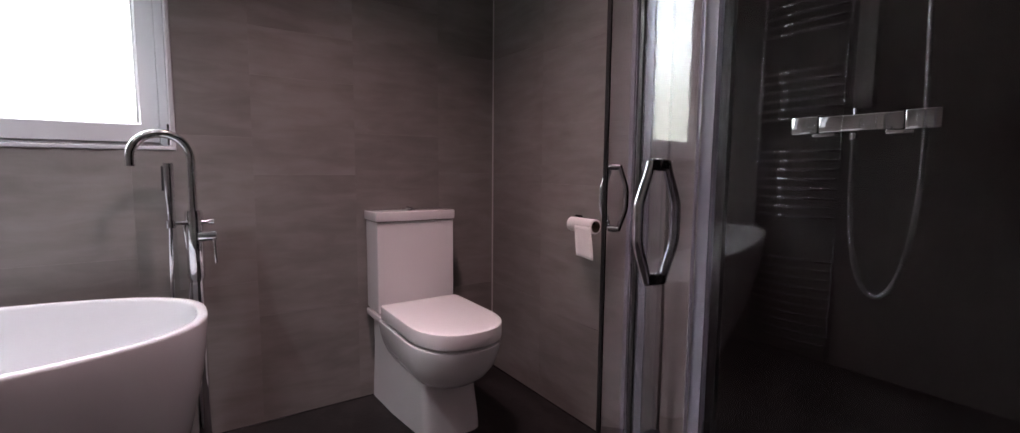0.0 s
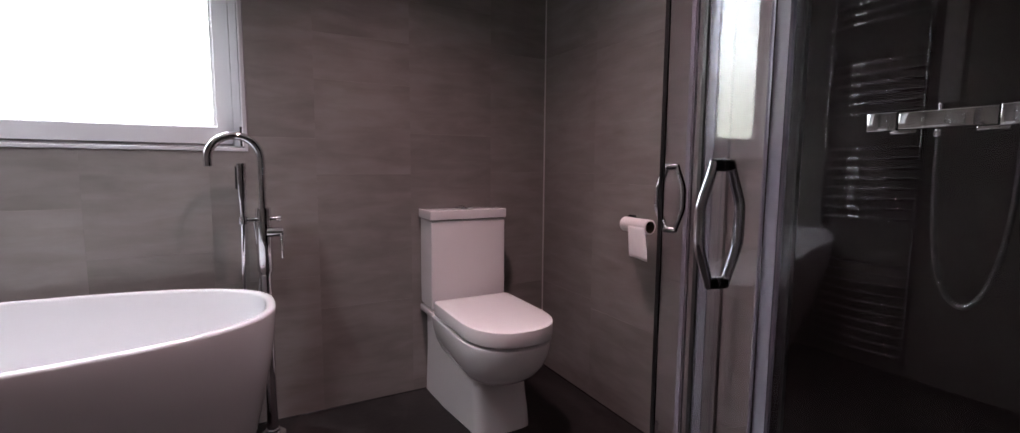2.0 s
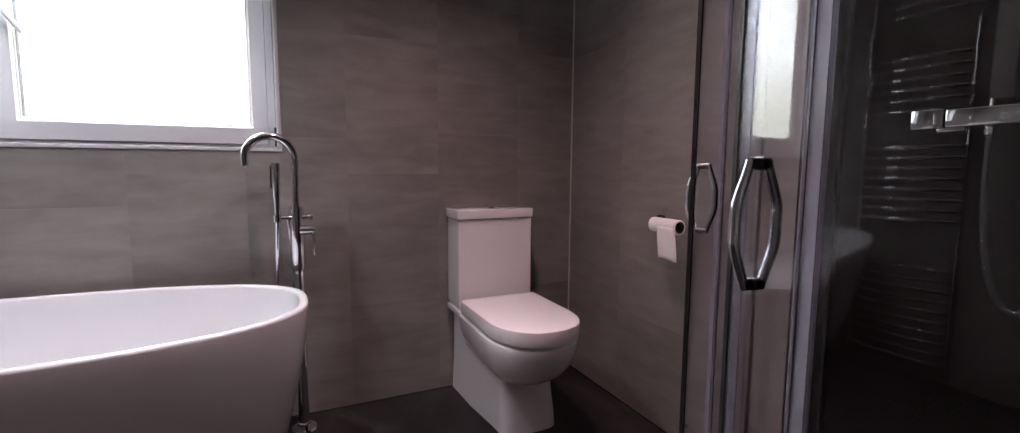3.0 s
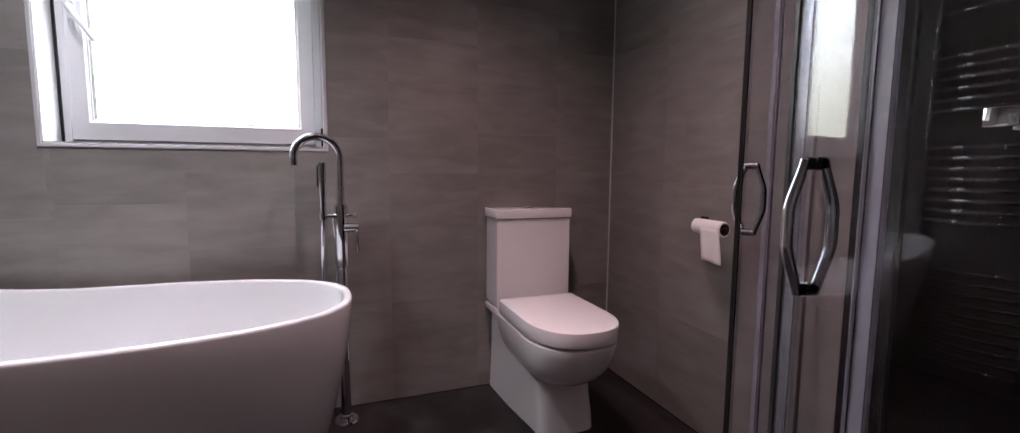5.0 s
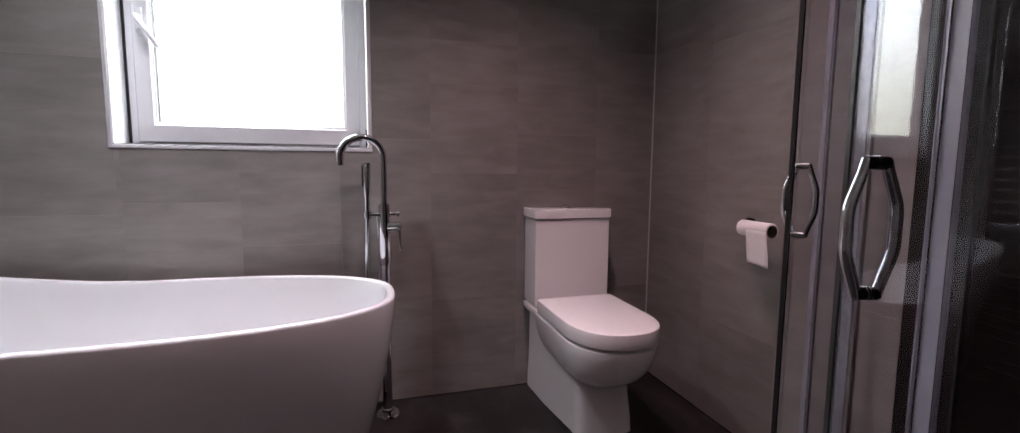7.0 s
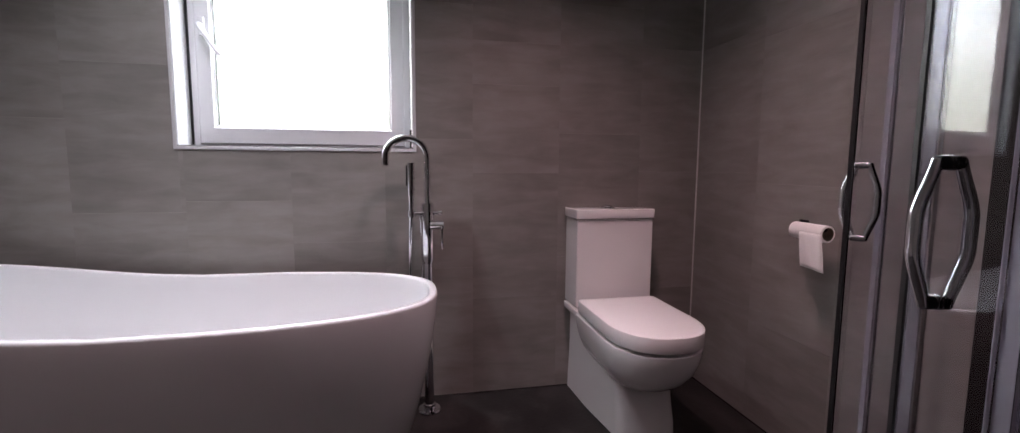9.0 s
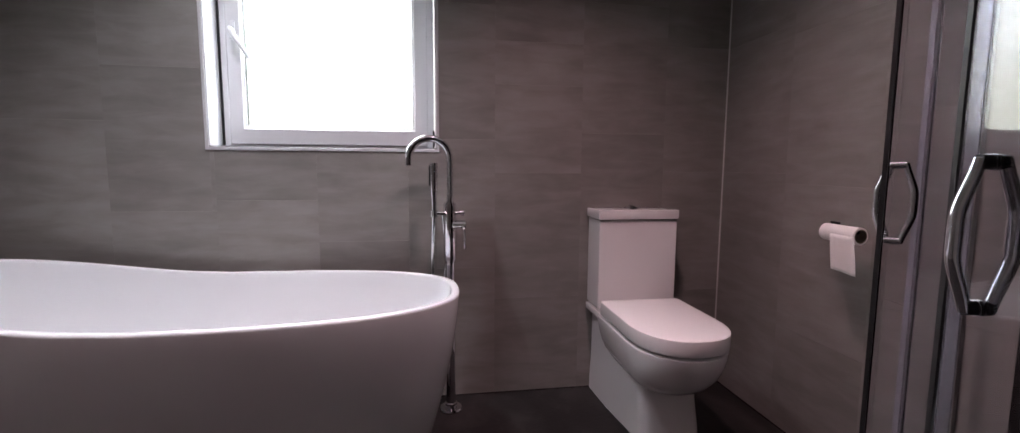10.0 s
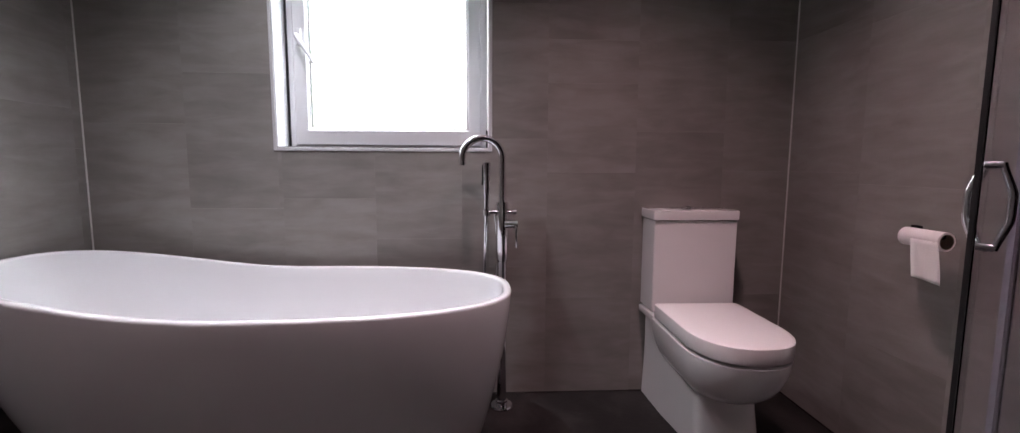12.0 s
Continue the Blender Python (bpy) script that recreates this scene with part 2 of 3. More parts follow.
# ---- window ----
window = thing("window_1", "white plastic-framed window with blank obscure glass", "window", kind="structure")
WY = 0.115                      # front of the sash
SW = 0.085                      # width of the sash and frame together
GX0, GX1, GZ0, GZ1 = WX0 + 0.005 + SW, WX1 - 0.005 - SW, WZ0 + 0.078, WZ1 - 0.08


def picture_frame(x0, x1, z0, z1, w, y0, y1, bevel=0.004, wb=None):
    """A mitred frame of four bars with rounded edges, as one mesh."""
    wb = wb or w
    bm = bmesh.new()
    prof = [(0, y1), (0, y0 + bevel), (bevel, y0), (1 - bevel, y0), (1, y0 + bevel), (1, y1)]
    rings = []
    for t, y in prof:
        u = t if t in (0, 1) else (bevel / w if t == bevel else 1 - bevel / w)
        a, b = w * u, wb * u
        rings.append([(x0 + a, y, z0 + b), (x1 - a, y, z0 + b), (x1 - a, y, z1 - a), (x0 + a, y, z1 - a)])
    rings.append(rings[0])
    return loft(rings, False, False, bm)


bm = picture_frame(WX0 + 0.005, WX1 - 0.005, WZ0 + 0.002, WZ1 - 0.002, 0.034, WY + 0.004, WY + 0.07, 0.004, 0.024)
frame_part = part("window_frame", bm, M_UPVC, window)
bm = picture_frame(WX0 + 0.030, WX1 - 0.030, WZ0 + 0.005, WZ1 - 0.027, 0.060, WY, WY + 0.06, 0.006, 0.073)
sash = part("sash", bm, M_UPVC, window)
part("glazing_bead", picture_frame(GX0 - 0.006, GX1 + 0.006, GZ0 - 0.006, GZ1 + 0.006, 0.012, WY + 0.008, WY + 0.03, 0.003), M_UPVC, sash)
part("gasket", picture_frame(GX0 + 0.004, GX1 - 0.004, GZ0 + 0.004, GZ1 - 0.004, 0.003, WY + 0.011, WY + 0.032, 0.0005), M_GASKET, sash)
pane = part("pane", box(GX0 - 0.004, GX1 + 0.004, WY + 0.033, WY + 0.039, GZ0 - 0.004, GZ1 + 0.004), M_OBSCURE, sash, "textured obscure glass")
pane.visible_shadow = False
# black strip that draws the shade between left reveal and frame
part("shadow_gap_strip", box(WX0 + 0.0045, WX0 + 0.012, WY - 0.002, WY + 0.011, WZ0 + 0.003, WZ1 - 0.003), M_GASKET, window, "black strip drawn for the shadow gap beside the frame")
# small dark block low on the right reveal
part("hinge", box(WX1 - 0.012, WX1 - 0.0045, WY - 0.045, WY - 0.001, WZ0 + 0.004, WZ0 + 0.075, 0.002), M_GASKET, window, "small dark block at the foot of the right reveal")
# reveal linings and edge trim
for name, b in (("reveal_left", (WX0, WX0 + 0.004, 0.0, WY + 0.05, WZ0, WZ1)), ("reveal_right", (WX1 - 0.004, WX1, 0.0, WY + 0.05, WZ0, WZ1)),
                ("window_sill", (WX0 + 0.004, WX1 - 0.004, 0.0, WY + 0.05, WZ0 - 0.004, WZ0)), ("reveal_top", (WX0 + 0.004, WX1 - 0.004, 0.0, WY + 0.05, WZ1, WZ1 + 0.004))):
    part(name, box(*b), M_UPVC, window)
part("edge_trim", picture_frame(WX0 - 0.013, WX1 + 0.013, WZ0 - 0.017, WZ1 + 0.013, 0.013, -0.004, 0.012, 0.002), M_GREYTRIM, window, "grey aluminium edge trim")
# lever handle on the left stile
hx, hz = WX0 + 0.060, 1.494
bm = box(hx - 0.011, hx + 0.011, WY - 0.012, WY + 0.001, hz - 0.035, hz + 0.035, 0.004)
wh = part("handle", bm, M_UPVC, window, "white plastic lever handle")
bm = tube([(hx, WY - 0.010, hz), (hx, WY - 0.03, hz), (hx + 0.008, WY - 0.042, hz - 0.012), (hx + 0.04, WY - 0.045, hz - 0.06), (hx + 0.072, WY - 0.042, hz - 0.112)],
          [0.010, 0.010, 0.010, 0.008, 0.007])
part("lever", bm, M_UPVC, wh)
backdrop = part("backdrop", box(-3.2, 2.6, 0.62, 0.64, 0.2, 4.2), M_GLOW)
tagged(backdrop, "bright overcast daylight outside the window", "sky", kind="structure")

# ---- downlights ----
first = None
for x, y, power, colour, beam in SPOTS:
    if first is None:
        first = thing("downlight", "recessed round chrome ceiling downlight, lit", "light", "ceiling downlights", at=(x, y, H))
        part("bezel", turned([(0.030, 0.0), (0.042, 0.0), (0.042, -0.004), (0.034, -0.007), (0.030, -0.004)]), M_CHROME, first)
        part("bulb", turned([(0.029, -0.0005), (0.029, -0.002), (0.012, -0.003)]), M_LAMP, first, "glowing warm white bulb")
    else:
        copy_thing(first, pose(x, y, H))
    lamp = bpy.data.lights.new("spot", "SPOT")
    lamp.energy, lamp.color, lamp.spot_size, lamp.spot_blend, lamp.shadow_soft_size = power, colour, radians(beam), 1.0, 0.06 if colour is COOL else 0.07
    lo = new("spot", lamp)
    lo.location = (x, y, H - 0.012)

# ---- bath ----
BX0, BX1, BY0, BY1 = -1.419, 0.204, -0.7595, -0.0676
bath = thing("bath", "white freestanding slipper bath with one raised end", "bath")


def rim_height(x):
    return 0.5776 + 0.1014 * smoothstep((-0.584 - x) / 0.989)


def bath_ring(inset, s, n=112, lift=0.0, e0=None, e1=None):
    """One outline of the bath: inset from the rim all round, s from the floor (0) to the rim (1)."""
    x0, x1 = BX0 + (inset if e0 is None else e0), BX1 - (inset if e1 is None else e1)
    cx, cy, a, b = (x0 + x1) / 2, (BY0 + BY1) / 2, (x1 - x0) / 2, (BY1 - BY0) / 2 - inset
    ring = []
    for k in range(n):
        t = 2 * math.pi * k / n
        cs, sn = math.cos(t), math.sin(t)
        p = 2 / 2.62 if cs > 0 else 2 / 3.2
        x = cx + a * math.copysign(abs(cs) ** p, cs)
        y = cy + b * math.copysign(abs(sn) ** p, sn)
        ring.append((x, y, rim_height(x) * s + lift))
    return ring


rings = []
for i in range(17):
    s = i / 16
    k = (1 - s) ** 1.5
    rings.append(bath_ring(0.115 * k, s * 0.983, e0=0.27 * k, e1=0.125 * k))
# rounded lip: (inset, drop below the rim's top)
LIP = [(0.0004, 0.0065), (0.0016, 0.0040), (0.0036, 0.0018), (0.0066, 0.0004), (0.0105, 0.0), (0.0160, 0.0), (0.0205, 0.0006), (0.0238, 0.0026), (0.0258, 0.0058), (0.0266, 0.0100)]
rings += [bath_ring(inset, 1.0, lift=-drop) for inset, drop in LIP]
for i in range(1, 15):
    s = i / 14
    k = s ** 1.7
    rings.append(bath_ring(0.0275 + 0.10 * k, 0.97 - 0.75 * s, e0=0.0275 + 0.34 * k, e1=0.0275 + 0.20 * k))
rings += [bath_ring(0.16, 0.19, e0=0.42, e1=0.27), bath_ring(0.24, 0.18, e0=0.55, e1=0.40)]
part("outer_shell", loft(rings[:22], True, False), M_BATH, bath)
part("basin", loft(rings[21:], False, True), M_BATH, bath, "smooth white inner basin")

# ---- bath tap ----
TX, TY = 0.185, -0.115
tap = thing("bath_mixer_tap", "tall floor-standing chrome bath tap with hand shower", "tap")
part("base_plate", turned([(0.045, 0.0), (0.046, 0.006), (0.043, 0.012), (0.024, 0.014), (0.024, 0.03), (0.02, 0.033)], (TX, TY, 0)), M_CHROME, tap)
part("column", tube([(TX, TY, 0.02), (TX, TY, 0.64)], 0.019, 24), M_CHROME, tap)
part("body", turned([(0.019, 0.60), (0.025, 0.615), (0.025, 0.825), (0.023, 0.833), (0.012, 0.834)], (TX, TY, 0)), M_CHROME, tap)
SPR, SPA = 0.077, radians(188)
arm = Vector((math.cos(SPA), math.sin(SPA), 0))
pts = [(TX, TY, 0.82), (TX, TY, 0.92)]
for i in range(19):
    a = math.pi * 1.03 * i / 18
    pts.append(Vector((TX, TY, 1.0)) + arm * SPR * (1 - math.cos(a)) + Vector((0, 0, SPR * math.sin(a))))
pts.append(Vector(pts[-1]) + Vector((0, 0, -0.018)))
part("spout", tube(pts, 0.0135, 20), M_CHROME, tap)
# crossbar with cradle and diverter
part("crossbar", tube([(TX - 0.062, TY - 0.02, 0.795), (TX + 0.045, TY - 0.006, 0.795)], 0.007, 14), M_CHROME, tap)
part("cradle", tube([(TX - 0.062, TY - 0.02, 0.782), (TX - 0.062, TY - 0.02, 0.806)], 0.014, 16), M_CHROME, tap)
part("diverter", tube([(TX + 0.024, TY - 0.006, 0.795), (TX + 0.040, TY - 0.006, 0.795), (TX + 0.041, TY - 0.006, 0.795), (TX + 0.054, TY - 0.006, 0.795)], [0.008, 0.007, 0.0105, 0.0115], 16), M_CHROME, tap)
part("lever_hub", tube([(TX + 0.010, TY - 0.010, 0.748), (TX + 0.060, TY - 0.014, 0.748), (TX + 0.0605, TY - 0.014, 0.748)], [0.0175, 0.0175, 0.015], 24), M_CHROME, tap)
part("lever", tube([(TX + 0.052, TY - 0.018, 0.745), (TX + 0.053, TY - 0.034, 0.735), (TX + 0.055, TY - 0.036, 0.660)], [0.0055, 0.005, 0.004], 12), M_CHROME, tap)
hs = part("hand_shower", tube([(TX - 0.062, TY - 0.02, 0.80), (TX - 0.061, TY - 0.02, 0.86), (TX - 0.061, TY - 0.02, 0.87), (TX - 0.060, TY - 0.02, 0.985)], [0.008, 0.011, 0.0135, 0.0145], 16), M_CHROME, tap)
part("nozzle", tube([(TX - 0.0735, TY - 0.02, 0.90), (TX - 0.0725, TY - 0.02, 0.975)], 0.006, 10), M_GASKET, hs)
hose = [Vector((TX - 0.062 - 0.006 * math.sin(3.1 * u), TY - 0.02 + 0.05 * u, 0.79 - 0.42 * u)) for u in (k / 12 for k in range(13))]
hose += [Vector((TX - 0.062 + 0.025 * (1 - math.cos(v)), TY + 0.03, 0.37 - 0.03 * math.sin(v))) for v in (math.pi * k / 8 for k in range(1, 9))]
hose += [Vector((TX - 0.012 - 0.012 * math.sin(3.1 * u), TY + 0.03 - 0.03 * u, 0.37 + 0.24 * u)) for u in (k / 8 for k in range(1, 9))]
part("hose", tube(hose, 0.0065, 10), M_CHROME, tap, "thin chrome shower hose")
part("inlet", tube([(TX - 0.012, TY + 0.002, 0.615), (TX - 0.026, TY - 0.002, 0.79)], 0.008, 12), M_CHROME, tap)

# ---- toilet ----
CX = 0.943
toilet = thing("toilet", "white close-coupled toilet with closed soft-cornered lid", "toilet")
part("cistern", box(CX - 0.164, CX + 0.1675, -0.148, -0.006, 0.398, 0.762, 0.006, 4), M_CERAMIC, toilet)
part("cistern_lid", box(CX - 0.171, CX + 0.171, -0.156, -0.004, 0.7645, 0.803, 0.006, 3), M_CERAMIC, toilet)
btn = part("flush_button", turned([(0.030, 0.0), (0.030, 0.007), (0.027, 0.010), (0.0, 0.011)], (CX - 0.004, -0.08, 0.8025)), M_CHROME, toilet, "chrome dual flush button")
part("button_split", box(CX - 0.005, CX - 0.003, -0.107, -0.053, 0.8115, 0.8145), M_GASKET, btn)


def d_ring(w, y_back, y_front, z, n=72, e=2.3, corner=0.04, cx=CX - 0.010):
    """A D-shaped outline: straight back at y_back, half round front at y_front."""
    depth = y_back - y_front
    r = min(w * 1.2, depth)
    ring = []
    for k in range(n):
        t = math.pi * k / (n - 1)
        x = w * math.copysign(abs(math.cos(t)) ** (2 / e), math.cos(t))
        y = (y_front + r) - r * abs(math.sin(t)) ** (2 / e)
        ring.append((cx + x, y, z))
    back = []
    for k in range(1, 8):
        back.append((cx - w + corner * (1 - math.cos(math.pi / 2 * k / 8)), y_back - corner + corner * math.sin(math.pi / 2 * k / 8), z))
    for k in range(0, 9):
        back.append((cx - w + corner + (2 * w - 2 * corner) * k / 8, y_back, z))
    for k in range(1, 8):
        back.append((cx + w - corner * (1 - math.sin(math.pi / 2 * k / 8)), y_back - corner + corner * math.cos(math.pi / 2 * k / 8), z))
    return ring + back


SB, SF = -0.205, -0.676
LX = CX - 0.014
rings = [d_ring(0.148, SB - 0.02, SF + 0.026, 0.3895, corner=0.02, cx=LX), d_ring(0.150, SB - 0.02, SF + 0.024, 0.392, corner=0.02, cx=LX), d_ring(0.150, SB - 0.02, SF + 0.024, 0.405, corner=0.02, cx=LX)]
part("seat", loft(rings), M_SEAT, toilet)
rings = [d_ring(w, SB - 0.5 * (0.164 - w), SF + (0.164 - w), z, corner=0.016, cx=LX)
         for w, z in ((0.154, 0.4005), (0.1605, 0.3980), (0.1632, 0.3990), (0.164, 0.4020), (0.164, 0.4465), (0.1634, 0.4484), (0.1616, 0.4497), (0.150, 0.4510), (0.11, 0.4522))]
part("lid", loft(rings), M_SEAT, toilet)
for sx in (-0.075, 0.075):
    part("hinge", tube([(CX + sx - 0.02, -0.192, 0.413), (CX + sx + 0.02, -0.192, 0.413)], 0.010, 12), M_CHROME, toilet)
# bowl: a D rim that draws in to a rounded belly
prof = [(0.160, -0.668, 0.3885), (0.1645, -0.674, 0.385), (0.165, -0.673, 0.369), (0.161, -0.665, 0.338), (0.151, -0.647, 0.298), (0.136, -0.618, 0.262), (0.117, -0.578, 0.232), (0.098, -0.53, 0.215)]
rings = [d_ring(w, -0.17 - 0.5 * (0.165 - w), yf, z, corner=0.03, e=2.2, cx=LX) for w, yf, z in prof]
part("bowl", loft(rings), M_CERAMIC, toilet)
# skirted pedestal
PC = CX + 0.004
rings = []
for w, z in ((0.114, 0.0), (0.113, 0.05), (0.109, 0.14), (0.107, 0.22), (0.107, 0.375)):
    ring = []
    yf = -0.485 + 0.03 * smoothstep(z / 0.2)
    for k in range(25):
        t = math.pi * k / 24
        ring.append((PC + w * math.copysign(abs(math.cos(t)) ** 0.40, math.cos(t)), yf + 0.08 - 0.08 * math.sin(t) ** 0.5, z))
    ring += [(PC - w - 0.024, -0.20, z), (PC - w - 0.034, -0.005, z), (PC + w + 0.034, -0.005, z), (PC + w + 0.024, -0.20, z)]
    rings.append(ring)
part("pedestal", loft(rings), M_CERAMIC, toilet)
part("pan_shelf", box(CX - 0.168, CX + 0.160, -0.26, -0.004, 0.364, 0.3905, 0.0035, 2), M_CERAMIC, toilet)

# ---- toilet roll ----
RX, RZ, RY0, RY1 = 1.322, 0.790, -0.793, -0.670
holder = thing("toilet_roll_holder", "dark chrome toilet roll holder on the tiled wall", "holder")
part("rose", box(XR - 0.008, XR - 0.0005, RY1 + 0.028, RY1 + 0.062, RZ - 0.018, RZ + 0.016, 0.003), M_DARKCHROME, holder)
part("arm", tube([(XR - 0.005, RY1 + 0.045, RZ), (RX + 0.022, RY1 + 0.030, RZ + 0.003), (RX + 0.006, RY1 + 0.014, RZ + 0.004), (RX, RY1, RZ + 0.004), (RX, RY0 + 0.01, RZ + 0.004)], 0.007, 12), M_DARKCHROME, holder)
roll = thing("toilet_roll", "nearly used up roll of white toilet paper on its holder", "toilet roll")
n = 40
rings = []
for y, r in ((RY0, 0.0195), (RY0, 0.0245), (RY0 + 0.001, 0.0255), (RY1 - 0.001, 0.0255), (RY1, 0.0245), (RY1, 0.0195)):
    rings.append([(RX + r * math.cos(2 * math.pi * k / n), y, RZ - 0.008 + r * math.sin(2 * math.pi * k / n)) for k in range(n)])
part("paper", loft(rings, False, False), M_PAPER, roll)
rings = []
for y, r in ((RY0 - 0.0005, 0.0192), (RY0 - 0.0005, 0.0198), (RY1, 0.0198), (RY1, 0.0192), (RY0 - 0.0005, 0.0192)):
    rings.append([(RX + r * math.cos(2 * math.pi * k / n), y, RZ - 0.008 + r * math.sin(2 * math.pi * k / n)) for k in range(n)])
part("core", loft(rings, False, False), M_CARD, roll, "brown cardboard core")
bm = bmesh.new()
rows = []
for i in range(10):
    u = i / 9
    x = RX - 0.0262 + 0.003 * math.sin(u * 2.2) * u
    z = RZ - 0.008 - 0.105 * u
    rows.append([Vector((x + 0.002 * math.sin(j * 1.4 + u * 3), RY0 - 0.002 + (RY1 - RY0 - 0.040) * j / 6 - 0.014 * u, z - 0.007 * u * (1 - j / 6))) for j in range(7)])
loft(rows, False, False, bm, closed=False)
sheet = part("loose_sheet", bm, M_PAPER, roll, "loose end hanging down")
sol = sheet.modifiers.new("thickness", "SOLIDIFY")
sol.thickness = 0.0008

# ---- shower enclosure ----
shower = thing("shower_enclosure", "curved glass shower enclosure, its sliding doors open", "shower")
SX, SY = SC
XF = SX - SR                 # face of the fixed side panel
YF = SY + SR                 # face of the fixed end panel


def rim(phi, r=SR):
    a = radians(phi)
    return Vector((SX - r * math.cos(a), SY + r * math.sin(a), 0))


def outline(r, y_end, n=24):
    """The plan line of the enclosure at radius r: side run, quarter circle."""
    return [Vector((SX - r, y_end, 0))] + [rim(90 * i / n, r) for i in range(n + 1)]


def strip(path, thick, z0, z1):
    """A standing sheet of the given thickness along a plan line."""
    rings = []
    for i, p in enumerate(path):
        d = (path[min(i + 1, len(path) - 1)] - path[max(i - 1, 0)]).normalized()
        nrm = Vector((d.y, -d.x, 0)) * thick
        rings.append([p + Vector((0, 0, z0)), p + nrm + Vector((0, 0, z0)), p + nrm + Vector((0, 0, z1)), p + Vector((0, 0, z1))])
    return loft(rings)


TRAY_H, GLASS_TOP = 0.11, 1.92
tray_line = outline(SR + 0.012, SHY)
bm = loft([[Vector((p.x, p.y, z)) for p in tray_line + [Vector((XR, SHY, 0))]] for z in (0.0, TRAY_H - 0.006, TRAY_H)])
part("tray", bm, M_TRAY, shower, "dark slate-look shower tray")
part("bottom_rail", strip(outline(SR, SHY), 0.03, TRAY_H, TRAY_H + 0.035), M_ALU, shower)
part("top_rail", strip(outline(SR, SHY), 0.03, GLASS_TOP, GLASS_TOP + 0.04), M_ALU, shower)
PH_FAR, PH_END = 59.3, 76.5


def sweep(a0, a1, r, n=10):
    return [rim(a0 + (a1 - a0) * i / n, r) for i in range(n + 1)]


side_line = [Vector((XF + 0.006, SHY + 0.02, 0)), Vector((XF + 0.002, -1.628, 0))]
side = part("side_panel", strip(side_line, 0.006, TRAY_H + 0.03, GLASS_TOP + 0.005), M_GLASS, shower, "clear fixed glass panel")
end = part("end_panel", strip(sweep(PH_END, 89.0, SR - 0.006) + [Vector((XR - 0.0005, YF - 0.006, 0))], 0.006, TRAY_H + 0.03, GLASS_TOP + 0.005), M_GLASS, shower, "clear fixed glass panel")
part("side_post", strip([Vector((XF + 0.002, -1.6275, 0)), Vector((XF + 0.008, -1.6080, 0))], 0.012, TRAY_H + 0.03, GLASS_TOP), M_SEAL, shower, "translucent lilac-grey plastic seal")
part("side_post_bead", tube([Vector((XF + 0.006, -1.6050, TRAY_H + 0.03)), Vector((XF + 0.006, -1.6050, GLASS_TOP))], 0.0022, 8), M_SEAL, shower)
part("end_post", strip(sweep(PH_END - 1.2, PH_END + 0.5, SR + 0.004, 4), 0.012, TRAY_H + 0.03, GLASS_TOP), M_SEAL, shower)
part("wall_channel", box(XF - 0.006, XF + 0.022, SHY + 0.0005, SHY + 0.028, TRAY_H + 0.03, GLASS_TOP, 0.003), M_ALU, shower)
RD = SR - 0.012
# tile-toned cover, added to hide the glass edges that shine at the wall
M_EDGE_COVER = mat("edge_cover", (0.16, 0.15, 0.145), 0.6)
part("wall_channel", box(XR - 0.014, XR - 0.0004, SY + RD - 0.012, YF + 0.003, TRAY_H + 0.03, GLASS_TOP, 0.003), M_EDGE_COVER, shower)
NEAR_PH = (4.1, 13.2, 14.8, 15.5, 12.1)               # start, seal, glass end, lip end, handle
NEAR_C, NEAR_R = Vector((1.505, -1.699, 0)), 0.80


def near_rim(phi, r=NEAR_R):
    return NEAR_C + Vector((-r * math.cos(radians(phi)), r * math.sin(radians(phi)), 0))


def near_sweep(a0, a1, r, n=10):
    return [near_rim(a0 + (a1 - a0) * i / n, r) for i in range(n + 1)]


